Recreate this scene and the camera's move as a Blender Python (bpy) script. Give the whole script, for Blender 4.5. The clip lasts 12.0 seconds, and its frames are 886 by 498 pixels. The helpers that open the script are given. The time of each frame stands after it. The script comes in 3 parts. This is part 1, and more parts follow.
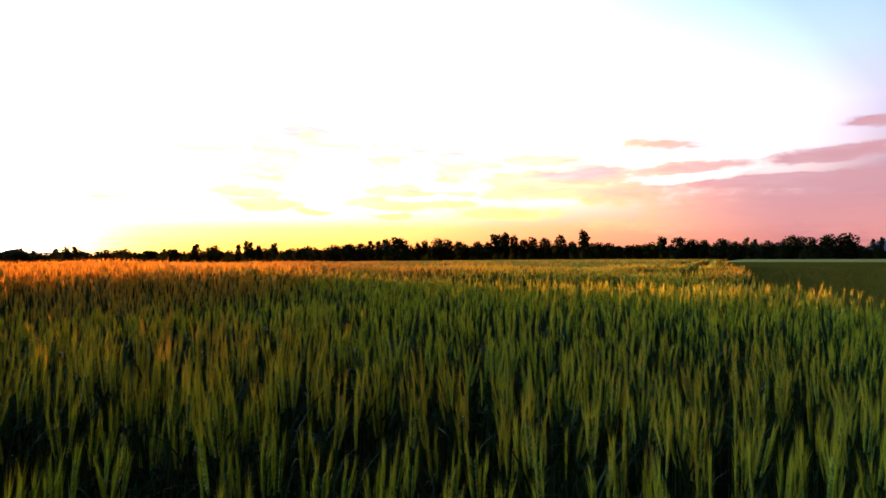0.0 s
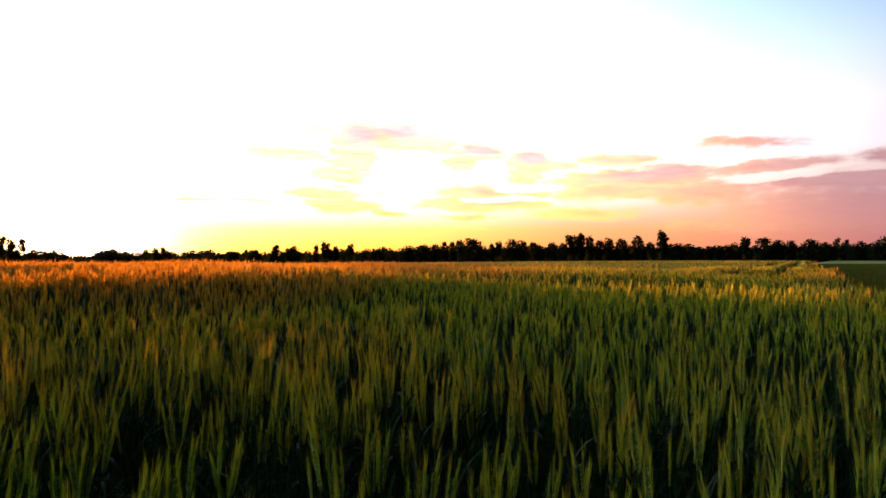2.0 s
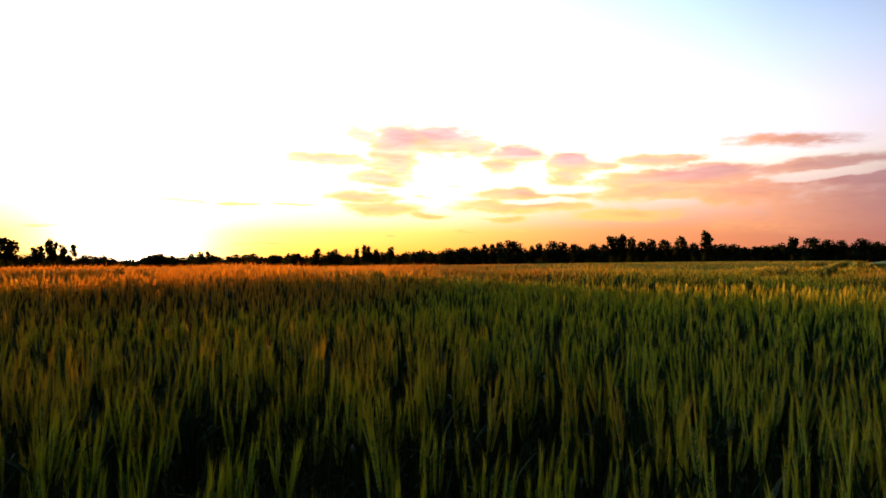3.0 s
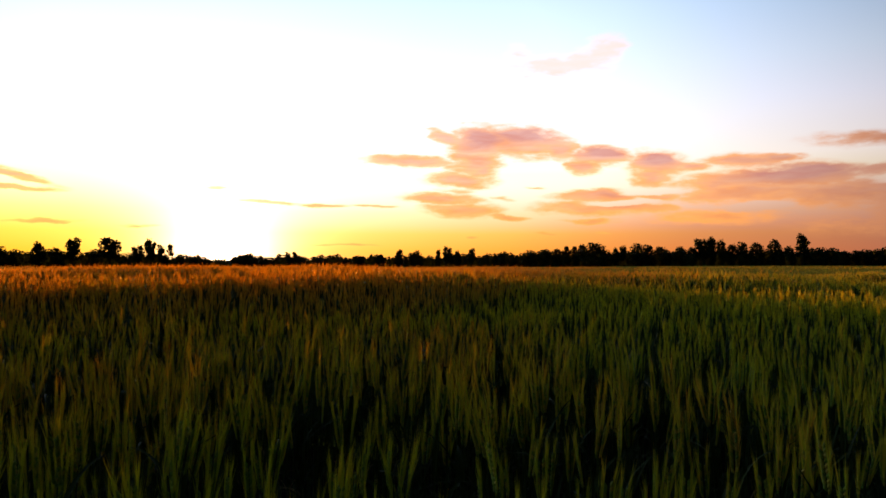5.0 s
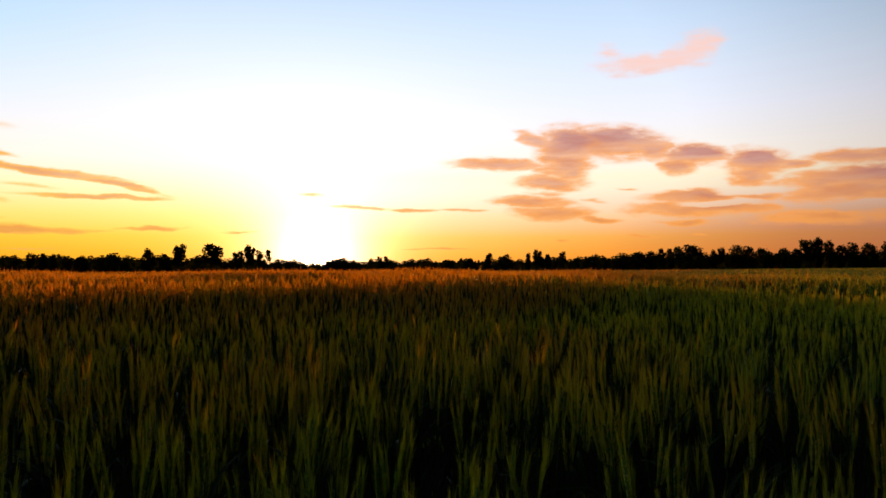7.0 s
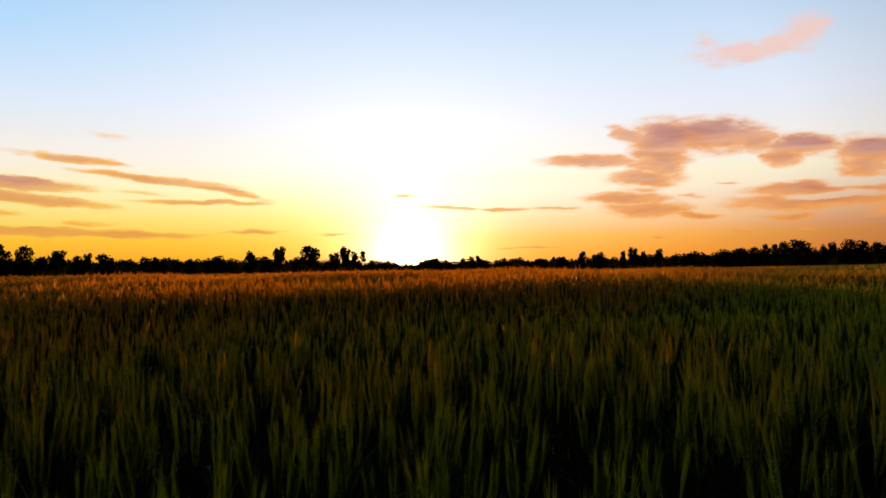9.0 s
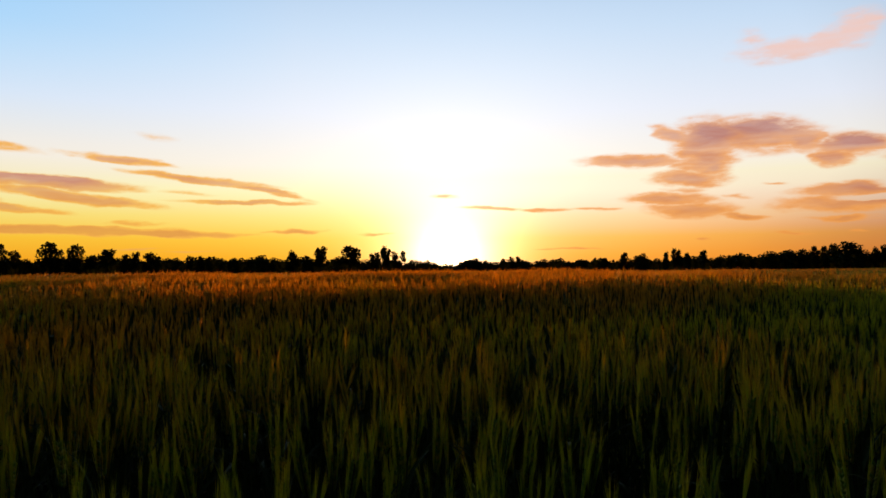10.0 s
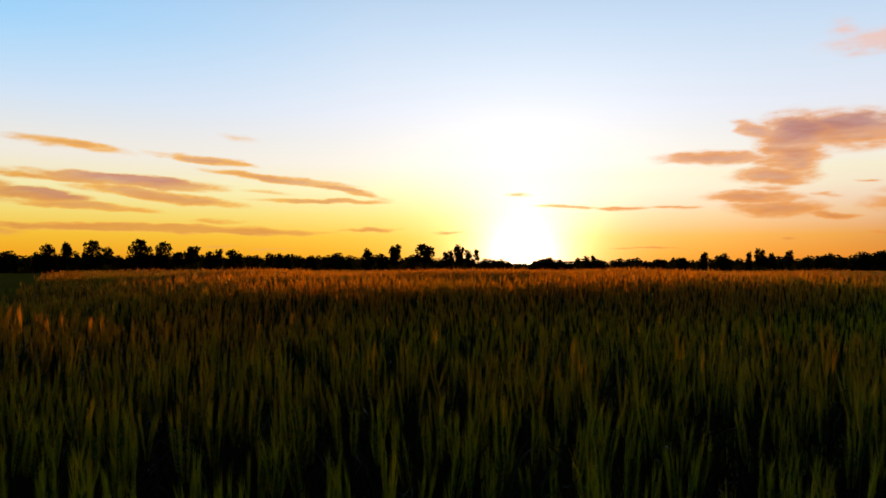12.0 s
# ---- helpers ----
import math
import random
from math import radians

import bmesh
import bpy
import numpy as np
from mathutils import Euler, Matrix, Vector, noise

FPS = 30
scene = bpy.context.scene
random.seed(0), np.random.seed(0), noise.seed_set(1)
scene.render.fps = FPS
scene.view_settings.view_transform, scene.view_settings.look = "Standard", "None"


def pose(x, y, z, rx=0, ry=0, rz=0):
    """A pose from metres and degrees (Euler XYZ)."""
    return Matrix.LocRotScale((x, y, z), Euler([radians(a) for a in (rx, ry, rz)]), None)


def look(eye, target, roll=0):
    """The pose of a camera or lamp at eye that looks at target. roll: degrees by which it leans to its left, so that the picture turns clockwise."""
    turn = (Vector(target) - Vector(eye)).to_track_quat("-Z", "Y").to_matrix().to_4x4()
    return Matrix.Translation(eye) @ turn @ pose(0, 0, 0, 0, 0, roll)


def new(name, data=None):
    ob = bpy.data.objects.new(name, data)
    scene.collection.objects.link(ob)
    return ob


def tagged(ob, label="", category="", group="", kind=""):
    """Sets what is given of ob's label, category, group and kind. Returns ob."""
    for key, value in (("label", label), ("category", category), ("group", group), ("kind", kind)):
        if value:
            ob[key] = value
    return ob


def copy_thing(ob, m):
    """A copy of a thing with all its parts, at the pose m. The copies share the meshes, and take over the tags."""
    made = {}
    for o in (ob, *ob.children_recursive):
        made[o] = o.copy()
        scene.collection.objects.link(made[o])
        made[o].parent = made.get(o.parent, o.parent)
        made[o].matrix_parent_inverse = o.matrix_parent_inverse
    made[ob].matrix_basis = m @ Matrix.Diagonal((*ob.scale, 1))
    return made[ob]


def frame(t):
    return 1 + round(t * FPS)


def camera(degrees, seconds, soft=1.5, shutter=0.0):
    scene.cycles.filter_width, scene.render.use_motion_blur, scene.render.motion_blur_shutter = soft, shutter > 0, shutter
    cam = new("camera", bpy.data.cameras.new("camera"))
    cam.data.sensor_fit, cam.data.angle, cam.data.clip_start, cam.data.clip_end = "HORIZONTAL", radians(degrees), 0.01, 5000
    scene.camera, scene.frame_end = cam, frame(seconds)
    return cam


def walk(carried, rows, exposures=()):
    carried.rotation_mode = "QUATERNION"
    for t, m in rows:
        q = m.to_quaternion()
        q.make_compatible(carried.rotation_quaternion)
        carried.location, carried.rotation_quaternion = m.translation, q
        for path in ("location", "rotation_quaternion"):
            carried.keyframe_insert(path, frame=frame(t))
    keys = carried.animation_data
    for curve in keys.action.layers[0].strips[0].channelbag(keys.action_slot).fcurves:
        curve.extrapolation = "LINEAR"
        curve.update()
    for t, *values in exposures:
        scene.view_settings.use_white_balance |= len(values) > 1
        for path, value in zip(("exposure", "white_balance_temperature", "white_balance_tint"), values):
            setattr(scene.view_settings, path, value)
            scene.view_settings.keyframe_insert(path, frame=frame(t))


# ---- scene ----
EYE = 1.30  # the lens above the soil, swung on a short arc
cam = camera(62.5, 12.0, 1.6)
walk(cam, [
    (0, pose(0.000, 0.000, EYE, 90.79, 0.11, -0.00)),
    (0.5, pose(-0.013, -0.000, EYE, 90.77, 0.04, 1.11)),
    (1, pose(-0.028, -0.001, EYE, 90.79, -0.09, 2.42)),
    (1.5, pose(-0.045, -0.002, EYE, 90.83, -0.08, 3.92)),
    (2, pose(-0.067, -0.003, EYE, 90.87, 0.01, 5.79)),
    (2.5, pose(-0.085, -0.005, EYE, 90.97, 0.15, 7.37)),
    (3, pose(-0.102, -0.008, EYE, 91.07, 0.36, 8.92)),
    (5, pose(-0.174, -0.023, EYE, 91.22, -0.13, 15.26)),
    (5.5, pose(-0.196, -0.030, EYE, 91.28, -0.36, 17.25)),
    (6, pose(-0.215, -0.036, EYE, 91.34, -0.24, 19.01)),
    (6.5, pose(-0.233, -0.042, EYE, 91.45, -0.00, 20.67)),
    (7, pose(-0.250, -0.049, EYE, 91.51, 0.15, 22.28)),
    (9, pose(-0.325, -0.085, EYE, 91.52, 0.75, 29.48)),
    (9.5, pose(-0.340, -0.094, EYE, 91.54, 0.49, 31.03)),
    (10, pose(-0.356, -0.104, EYE, 91.58, 0.39, 32.60)),
    (10.5, pose(-0.369, -0.113, EYE, 91.55, 0.27, 33.98)),
    (11, pose(-0.382, -0.122, EYE, 91.50, 0.24, 35.37)),
    (11.5, pose(-0.396, -0.132, EYE, 91.48, 0.09, 36.85)),
    (12, pose(-0.409, -0.142, EYE, 91.48, -0.06, 38.34)),
], exposures=[(0.0, 3.02, 5900, 21), (1.0, 2.96, 5950, 21), (2.0, 2.7, 6100, 20), (3.0, 2.3, 6300, 20), (5.0, 1.64, 6700, 17), (6.5, 1.32, 6800, 16), (9.0, 1.12, 6750, 13), (12.0, 1.06, 6700, 12)])

# ---- sky and sun ----
SUN_AZ, SUN_EL = 32.1, 0.75   # degrees to the left of +y, and above the horizon


def heading(az, el=0.0):
    """The unit vector at az degrees to the left of +y and el degrees up."""
    a, e = radians(az), radians(el)
    return Vector((-math.sin(a) * math.cos(e), math.cos(a) * math.cos(e), math.sin(e)))


class Nodes:
    """Short hand for building a node tree."""

    def __init__(self, tree):
        self.tree = tree
        tree.nodes.clear()

    def add(self, kind):
        return self.tree.nodes.new(kind)

    def link(self, a, b):
        self.tree.links.new(a, b)

    def put(self, socket, value):
        if isinstance(value, bpy.types.NodeSocket):
            self.link(value, socket)
        elif isinstance(value, (tuple, list)) and len(value) == 3 and socket.type == "RGBA":
            socket.default_value = (*value, 1)
        else:
            socket.default_value = value

    def math(self, op, a, b=0.0, c=0.0, clamp=False):
        n = self.add("ShaderNodeMath")
        n.operation, n.use_clamp = op, clamp
        for s, v in zip(n.inputs, (a, b, c)):
            self.put(s, v)
        return n.outputs[0]

    def mix(self, f, a, b, blend="MIX"):
        n = self.add("ShaderNodeMix")
        n.data_type, n.blend_type = "RGBA", blend
        self.put(n.inputs["Factor"], f)
        self.put(n.inputs[6], a)
        self.put(n.inputs[7], b)
        return n.outputs[2]

    def ramp(self, f, stops, smooth=False):
        n = self.add("ShaderNodeValToRGB")
        n.color_ramp.interpolation = "EASE" if smooth else "LINEAR"
        e = n.color_ramp.elements
        while len(e) < len(stops):
            e.new(0.5)
        for i, (pos, col) in enumerate(stops):
            e[i].position = pos
            e[i].color = (*col, 1) if isinstance(col, (tuple, list)) else (col, col, col, 1)
        self.put(n.inputs[0], f)
        return n.outputs[0]

    def noise(self, vec, scale, detail=3.0, rough=0.55, dist=0.0):
        n = self.add("ShaderNodeTexNoise")
        if vec is not None:
            self.link(vec, n.inputs["Vector"])
        n.inputs["Scale"].default_value = scale
        n.inputs["Detail"].default_value = detail
        n.inputs["Roughness"].default_value = rough
        n.inputs["Distortion"].default_value = dist
        return n.outputs["Fac"]

    def range(self, v, a, b, c=0.0, d=1.0, smooth=False):
        n = self.add("ShaderNodeMapRange")
        n.interpolation_type = "SMOOTHSTEP" if smooth else "LINEAR"
        for s, val in zip(n.inputs, (v, a, b, c, d)):
            self.put(s, val)
        return n.outputs[0]


world = bpy.data.worlds.new("dusk_sky")
scene.world = world
world.use_nodes = True
W = Nodes(world.node_tree)
direction = W.add("ShaderNodeTexCoord").outputs["Generated"]
sep = W.add("ShaderNodeSeparateXYZ")
W.link(direction, sep.inputs[0])
dx, dy, dz = sep.outputs
el = W.math("MULTIPLY", W.math("ARCSINE", dz), 57.2958)
az = W.math("MULTIPLY", W.math("ARCTAN2", W.math("MULTIPLY", dx, -1.0), dy), 57.2958)
dot = W.add("ShaderNodeVectorMath")
dot.operation = "DOT_PRODUCT"
W.link(direction, dot.inputs[0])
dot.inputs[1].default_value = heading(SUN_AZ, 0.7)
away = W.math("MULTIPLY", W.math("ARCCOSINE", dot.outputs["Value"]), 57.2958)  # degrees from the sun

sky = W.add("ShaderNodeTexSky")
sky.sky_type = "NISHITA"
sky.sun_disc = False
sky.sun_elevation = radians(SUN_EL)
sky.sun_rotation = radians(-SUN_AZ)
sky.dust_density = 3.0
sky.air_density = 1.2

# the evening gradient: orange at the horizon, pale above it, blue higher up
lift = W.range(el, 0.0, 40.0)
glowing = W.ramp(lift, [(0.0, (5.4, 1.6, 0.08)), (0.025, (6.0, 2.3, 0.12)), (0.06, (6.1, 3.1, 0.25)), (0.10, (6.0, 4.3, 1.2)), (0.15, (6.0, 5.5, 3.2)), (0.20, (5.8, 5.6, 5.0)), (0.30, (4.9, 5.4, 6.2)),
                        (0.375, (4.2, 5.1, 6.2)), (0.45, (3.5, 4.7, 6.1)), (0.535, (2.8, 4.1, 5.7)), (0.64, (2.6, 3.4, 4.4)), (0.80, (1.6, 2.2, 3.0)), (1.0, (0.3, 0.42, 0.6))])
turned = W.ramp(lift, [(0.0, (1.35, 0.45, 0.36)), (0.075, (1.18, 0.52, 0.50)), (0.175, (1.2, 0.78, 0.82)), (0.275, (1.6, 1.48, 1.65)), (0.375, (1.25, 1.6, 1.95)),
                       (0.50, (0.85, 1.35, 2.05)), (0.62, (0.5, 0.8, 1.25)), (0.75, (0.22, 0.35, 0.57)), (1.0, (0.1, 0.16, 0.26))])
low_down = W.range(el, 8.0, 2.0, 0.0, 8.0)
high_up = W.math("MULTIPLY", W.range(el, 8.0, 18.0, 0.0, 7.0), W.range(az, 2.0, -16.0))
side = W.range(W.math("ADD", W.math("SUBTRACT", away, W.range(az, 25.0, 60.0, 0.0, 20.0)), W.math("ADD", low_down, high_up)), 30.0, 66.0)
tint = W.mix(W.range(az, 24.0, 42.0), W.mix(W.range(az, -4.0, 18.0), (0.78, 0.59, 1.6), (1.0, 0.95, 2.1)), (1.0, 1.14, 1.0))   # pinker to the right of the sun, yellower to its left
tint = W.mix(W.range(el, 3.0, 7.0), tint, (1.0, 1.0, 1.0))
tint = W.mix(W.math("MULTIPLY", W.range(el, 9.0, 17.0), W.range(az, 44.0, 70.0)), tint, (0.62, 0.92, 1.08))
glowing = W.mix(1.0, glowing, tint, "MULTIPLY")
evening = W.mix(side, glowing, turned)
dusk = W.math("ABSOLUTE", W.math("SUBTRACT", W.math("MODULO", W.math("ADD", az, 460.0 - 55.0), 360.0), 100.0))   # degrees of azimuth from the bright side
dim = W.range(dusk, 80.0, 114.0, 1.0, 0.02, smooth=True)   # darkest opposite it
evening = W.mix(1.0, evening, dim, "MULTIPLY")

# the aureole round the sun
halo = W.math("POWER", 2.718, W.math("MULTIPLY", away, -0.5))
wide = W.math("POWER", 2.718, W.math("MULTIPLY", away, -0.11))
core = W.math("POWER", 2.718, W.math("MULTIPLY", W.math("POWER", away, 2.0), -3.0))
haze = W.mix(W.range(el, 1.0, 7.0), (4.9, 3.1, 0.4), (4.8, 4.3, 3.6))
glow = W.mix(1.0, W.mix(1.0, (50.0, 35.0, 22.0), halo, "MULTIPLY"), W.mix(1.0, haze, wide, "MULTIPLY"), "ADD")
glow = W.mix(1.0, glow, W.mix(1.0, (60.0, 45.0, 22.0), core, "MULTIPLY"), "ADD")

# clouds: soft ragged patches by azimuth and height
place = W.add("ShaderNodeCombineXYZ")
W.link(az, place.inputs[0])
W.link(el, place.inputs[1])
streaky = W.add("ShaderNodeVectorMath")
streaky.operation = "MULTIPLY"
W.link(place.outputs[0], streaky.inputs[0])
streaky.inputs[1].default_value = (0.30, 0.95, 1.0)
billow = W.add("ShaderNodeTexNoise")
W.link(streaky.outputs[0], billow.inputs["Vector"])
billow.inputs["Scale"].default_value = 1.0
billow.inputs["Detail"].default_value = 4.0
shift = W.add("ShaderNodeVectorMath")
shift.operation = "MULTIPLY_ADD"
W.link(billow.outputs["Color"], shift.inputs[0])
shift.inputs[1].default_value = (3.0, 0.80, 0.0)
shift.inputs[2].default_value = (-1.5, -0.40, 0.0)
bent = W.add("ShaderNodeVectorMath")
bent.operation = "ADD"
W.link(place.outputs[0], bent.inputs[0])
W.link(shift.outputs[0], bent.inputs[1])
cover = rifts = caps = None


def patch_of_sky(az_at, el_at, wide_by, high_by, lean, thick):
    """A soft lens: its middle, half its width and height in degrees, the lean of its long side."""
    m = W.add("ShaderNodeMapping")
    m.vector_type = "TEXTURE"
    W.link(bent.outputs[0], m.inputs["Vector"])
    m.inputs["Location"].default_value = (az_at, el_at, 0)
    m.inputs["Rotation"].default_value = (0, 0, radians(lean))
    m.inputs["Scale"].default_value = (wide_by * 1.55, high_by * 2.15, 1)
    g = W.add("ShaderNodeTexGradient")
    g.gradient_type = "SPHERICAL"
    W.link(m.outputs[0], g.inputs[0])
    return W.math("MULTIPLY", g.outputs["Fac"], thick)


def cloud(*shape):
    """One patch of cloud."""
    global cover
    d = patch_of_sky(*shape)
    cover = d if cover is None else W.math("SMOOTH_MAX", cover, d, 0.08)


def rift(*shape):
    """A bright gap in the cloud."""
    global rifts
    d = patch_of_sky(*shape)
    rifts = d if rifts is None else W.math("MAXIMUM", rifts, d)


def cap(*shape):
    """The grey-mauve upper side of a cloud."""
    global caps
    d = patch_of_sky(*shape)
    caps = d if caps is None else W.math("MAXIMUM", caps, d)


# the broken cloud to the right of the sun
cloud(9.2, 9.49, 3.83, 0.9, 4, 1.0)
cloud(12.3, 9.49, 2.52, 1.03, 4, 1.0)
cloud(12.9, 8.16, 2.0, 0.98, 3, 1.0)
cloud(17.8, 8.04, 3.89, 0.33, 2, 1.0)
cloud(15.0, 9.86, 1.5, 0.38, 18, 1.0)
cloud(12.1, 7.3, 1.19, 0.54, 3, 1.0)
cloud(6.2, 8.91, 1.72, 0.57, 15, 1.0)
cloud(3.1, 8.32, 2.1, 0.56, 5, 1.0)
cloud(4.2, 7.54, 1.19, 0.46, 4, 1.0)
cloud(13.9, 6.51, 2.55, 0.41, 3, 1.0)
cloud(15.6, 5.19, 3.14, 0.31, 2, 1.0)
cloud(13.8, 4.26, 2.81, 0.44, 2, 1.0)
cloud(10.1, 3.72, 1.93, 0.16, 2, 1.0)
cloud(14.5, 5.76, 1.62, 0.17, 2, 0.6)
# the next cloud and the two lens-shaped bars below it
cloud(-1.0, 7.64, 2.19, 0.7, 2, 1.0)
cloud(-0.7, 6.58, 1.55, 0.54, 2, 1.0)
cloud(-3.5, 7.27, 2.0, 0.26, -2, 1.0)
cloud(-7.4, 7.53, 2.72, 0.41, 3, 1.0)
cloud(-9.3, 7.68, 1.6, 0.25, 3, 1.0)
cloud(3.3, 5.25, 3.63, 0.33, 1, 1.0)
cloud(-1.0, 5.06, 1.8, 0.27, 1, 1.0)
cloud(3.8, 4.38, 4.05, 0.41, 3, 1.0)
cloud(0.3, 4.33, 2.87, 0.33, 1, 1.0)
cloud(3.8, 3.38, 1.89, 0.14, 0, 1.0)
# the long bank further right
cloud(-6.4, 6.16, 4.07, 0.52, -3, 1.0)
cloud(-11.1, 6.26, 3.99, 0.65, -1, 1.0)
cloud(-6.9, 5.32, 4.52, 0.57, 0, 1.0)
cloud(-5.2, 3.64, 4.63, 0.42, 1, 0.8)
cloud(-18.0, 6.69, 4.39, 0.32, -3, 1.0)
cloud(-24.2, 5.58, 8.08, 0.52, -1, 1.0)
cloud(-29.8, 5.47, 4.3, 0.64, -1, 1.0)
cloud(-28.3, 7.24, 4.21, 0.37, -4, 1.0)
cloud(-30.8, 9.23, 1.9, 0.26, -2, 0.9)
cloud(-23.7, 3.71, 10.05, 1.25, 2, 0.8)
cloud(-29.8, 3.25, 6.44, 1.48, 2, 0.8)
cloud(-12.7, 5.08, 5.98, 0.72, 1, 0.9)
cloud(-18.0, 2.78, 7.74, 0.7, 1, 0.55)
cloud(-16.2, 8.57, 4.75, 0.4, 3, 0.7)
# the high wisp
cloud(7.0, 15.1, 3.2, 0.55, 0, 0.75)
cloud(4.6, 15.25, 2.4, 0.5, -8, 0.75)
cloud(2.9, 15.95, 1.7, 0.8, -20, 0.72)
cloud(9.4, 16.2, 1.0, 0.5, 20, 0.45)
# streaks to the left of the sun
cloud(65.3, 8.59, 3.7, 0.24, 5, 0.8)
cloud(56.4, 7.98, 3.14, 0.2, 5, 1.1)
cloud(51.0, 6.74, 4.68, 0.2, 5, 1.2)
cloud(46.5, 6.05, 3.12, 0.15, 9, 1.1)
cloud(47.9, 5.17, 4.22, 0.1, 0, 1.2)
cloud(61.7, 6.26, 5.62, 0.27, 3, 1.4)
cloud(59.5, 5.23, 4.79, 0.27, 6, 1.4)
cloud(67.7, 5.01, 2.86, 0.33, 5, 1.4)
cloud(64.5, 4.33, 4.43, 0.19, 2, 1.2)
cloud(66.8, 6.36, 3.58, 0.18, 1, 0.8)
cloud(62.1, 2.94, 7.98, 0.17, 0, 1.6)
cloud(54.8, 2.76, 5.85, 0.17, 1, 1.6)
cloud(55.6, 3.44, 1.85, 0.11, -1, 0.7)
cloud(44.2, 2.88, 2.14, 0.11, -2, 1.1)
cloud(37.5, 2.9, 1.3, 0.09, 0, 0.6)
cloud(54.0, 9.72, 1.88, 0.22, 5, 0.35)
cloud(51.6, 5.75, 1.92, 0.11, 2, 0.5)
cloud(55.6, 1.65, 1.98, 0.06, -1, 0.6)
cloud(51.5, 1.32, 1.92, 0.06, 0, 0.6)
cloud(43.1, 5.41, 1.15, 0.17, 7, 0.4)
# thin lines near the sun
cloud(32.8, 5.71, 1.01, 0.11, 0, 0.66)
cloud(28.7, 4.77, 2.46, 0.12, 2, 0.85)
cloud(24.6, 4.56, 2.01, 0.11, 2, 0.8)
cloud(20.7, 4.52, 1.98, 0.09, 1, 0.7)
cloud(37.5, 2.84, 1.13, 0.09, 0, 0.6)
cloud(22.5, 1.56, 2.28, 0.06, 1, 0.7)
cloud(10.8, 5.14, 0.91, 0.14, 3, 0.6)
cloud(6.7, 2.42, 1.03, 0.08, 2, 0.7)
cloud(13.0, 2.11, 0.53, 0.08, 1, 0.6)
cloud(3.0, 2.48, 0.81, 0.08, 2, 0.6)
cloud(8.0, 6.05, 0.75, 0.08, 3, 0.5)
# further left, where the streaks run on
cloud(71.5, 5.35, 2.80, 0.59, 5, 1.1)
cloud(72.1, 2.74, 3.37, 0.37, 3, 0.85)
# bright rifts in the bank
rift(-19.3, 5.97, 3.18, 0.24, -3, 1.0)
rift(-8.3, 4.29, 2.24, 0.25, -5, 1.0)
rift(-0.9, 5.51, 2.28, 0.23, 0, 0.8)
rift(1.4, 4.72, 3.14, 0.2, 0, 0.8)
rift(-26.1, 6.31, 3.92, 0.23, -3, 0.6)
# mauve tops
cap(8.6, 10.0, 3.6, 0.5, 2, 1.0)
cap(12.2, 9.8, 1.9, 0.7, 4, 1.0)
cap(3.0, 8.6, 1.8, 0.4, 4, 1.0)
cap(-1.2, 8.0, 2.0, 0.5, 2, 1.0)
cap(-10.5, 6.5, 5.0, 0.5, -2, 1.0)
cap(-24.0, 5.8, 8.0, 0.5, -1, 1.0)
cap(2.5, 5.35, 3.0, 0.2, 1, 0.7)
cap(1.5, 4.45, 3.4, 0.25, 2, 0.7)
cap(61.5, 6.4, 5.0, 0.35, 3, 1.0)
cap(66.5, 5.2, 3.0, 0.4, 5, 1.0)
cover = W.math("MULTIPLY", W.math("MAXIMUM", W.math("SUBTRACT", cover, 0.085), 0.0), W.range(rifts, 0.05, 0.55, 1.0, 0.0, smooth=True))

wisps = W.noise(streaky.outputs[0], 2.4, 4.0, 0.55)
cover = W.math("ADD", cover, W.math("MULTIPLY", W.math("MULTIPLY", W.math("SUBTRACT", wisps, 0.5), 0.75), W.range(cover, 0.0, 0.3)))
veil = W.range(cover, 0.0, 0.48, 0.0, 1.0, smooth=True)
threads = W.add("ShaderNodeVectorMath")
threads.operation = "MULTIPLY"
W.link(bent.outputs[0], threads.inputs[0])
threads.inputs[1].default_value = (0.22, 1.5, 1.0)
veil = W.math("MULTIPLY", veil, W.range(W.noise(threads.outputs[0], 1.0, 3.0, 0.6), 0.30, 0.65, 0.80, 1.0))
tone = W.math("MAXIMUM", W.range(cover, 0.32, 0.85, 0.0, 0.55, smooth=True), W.math("MULTIPLY", W.range(caps, 0.1, 0.7), W.range(cover, 0.15, 0.5)))
height = W.range(el, 3.0, 7.0)
edge = W.mix(height, (5.6, 2.25, 0.5), (5.6, 2.45, 0.82))
heart = W.mix(height, (3.8, 1.4, 0.45), (3.3, 1.45, 1.2))
past_sun = W.range(az, 36.0, 50.0)
edge = W.mix(past_sun, edge, (6.0, 3.0, 0.5))
heart = W.mix(past_sun, heart, W.mix(height, (4.2, 1.65, 0.45), (3.9, 1.8, 1.35)))
cloudy = W.mix(tone, edge, heart)
cloudy = W.mix(W.range(el, 12.0, 15.0), cloudy, (5.6, 4.0, 3.7))
bank = W.mix(W.range(el, 1.0, 5.0), (1.58, 0.62, 0.48), (1.26, 0.65, 0.64))
cloudy = W.mix(W.range(away, 32.0, 58.0, smooth=True), cloudy, bank)
heaven = W.mix(veil, W.mix(1.0, evening, glow, "ADD"), W.mix(0.3, cloudy, glow, "ADD"))
heaven = W.mix(1.0, heaven, W.mix(1.0, sky.outputs[0], (0.012, 0.012, 0.012), "MULTIPLY"), "ADD")
bg = W.add("ShaderNodeBackground")
W.link(heaven, bg.inputs["Color"])
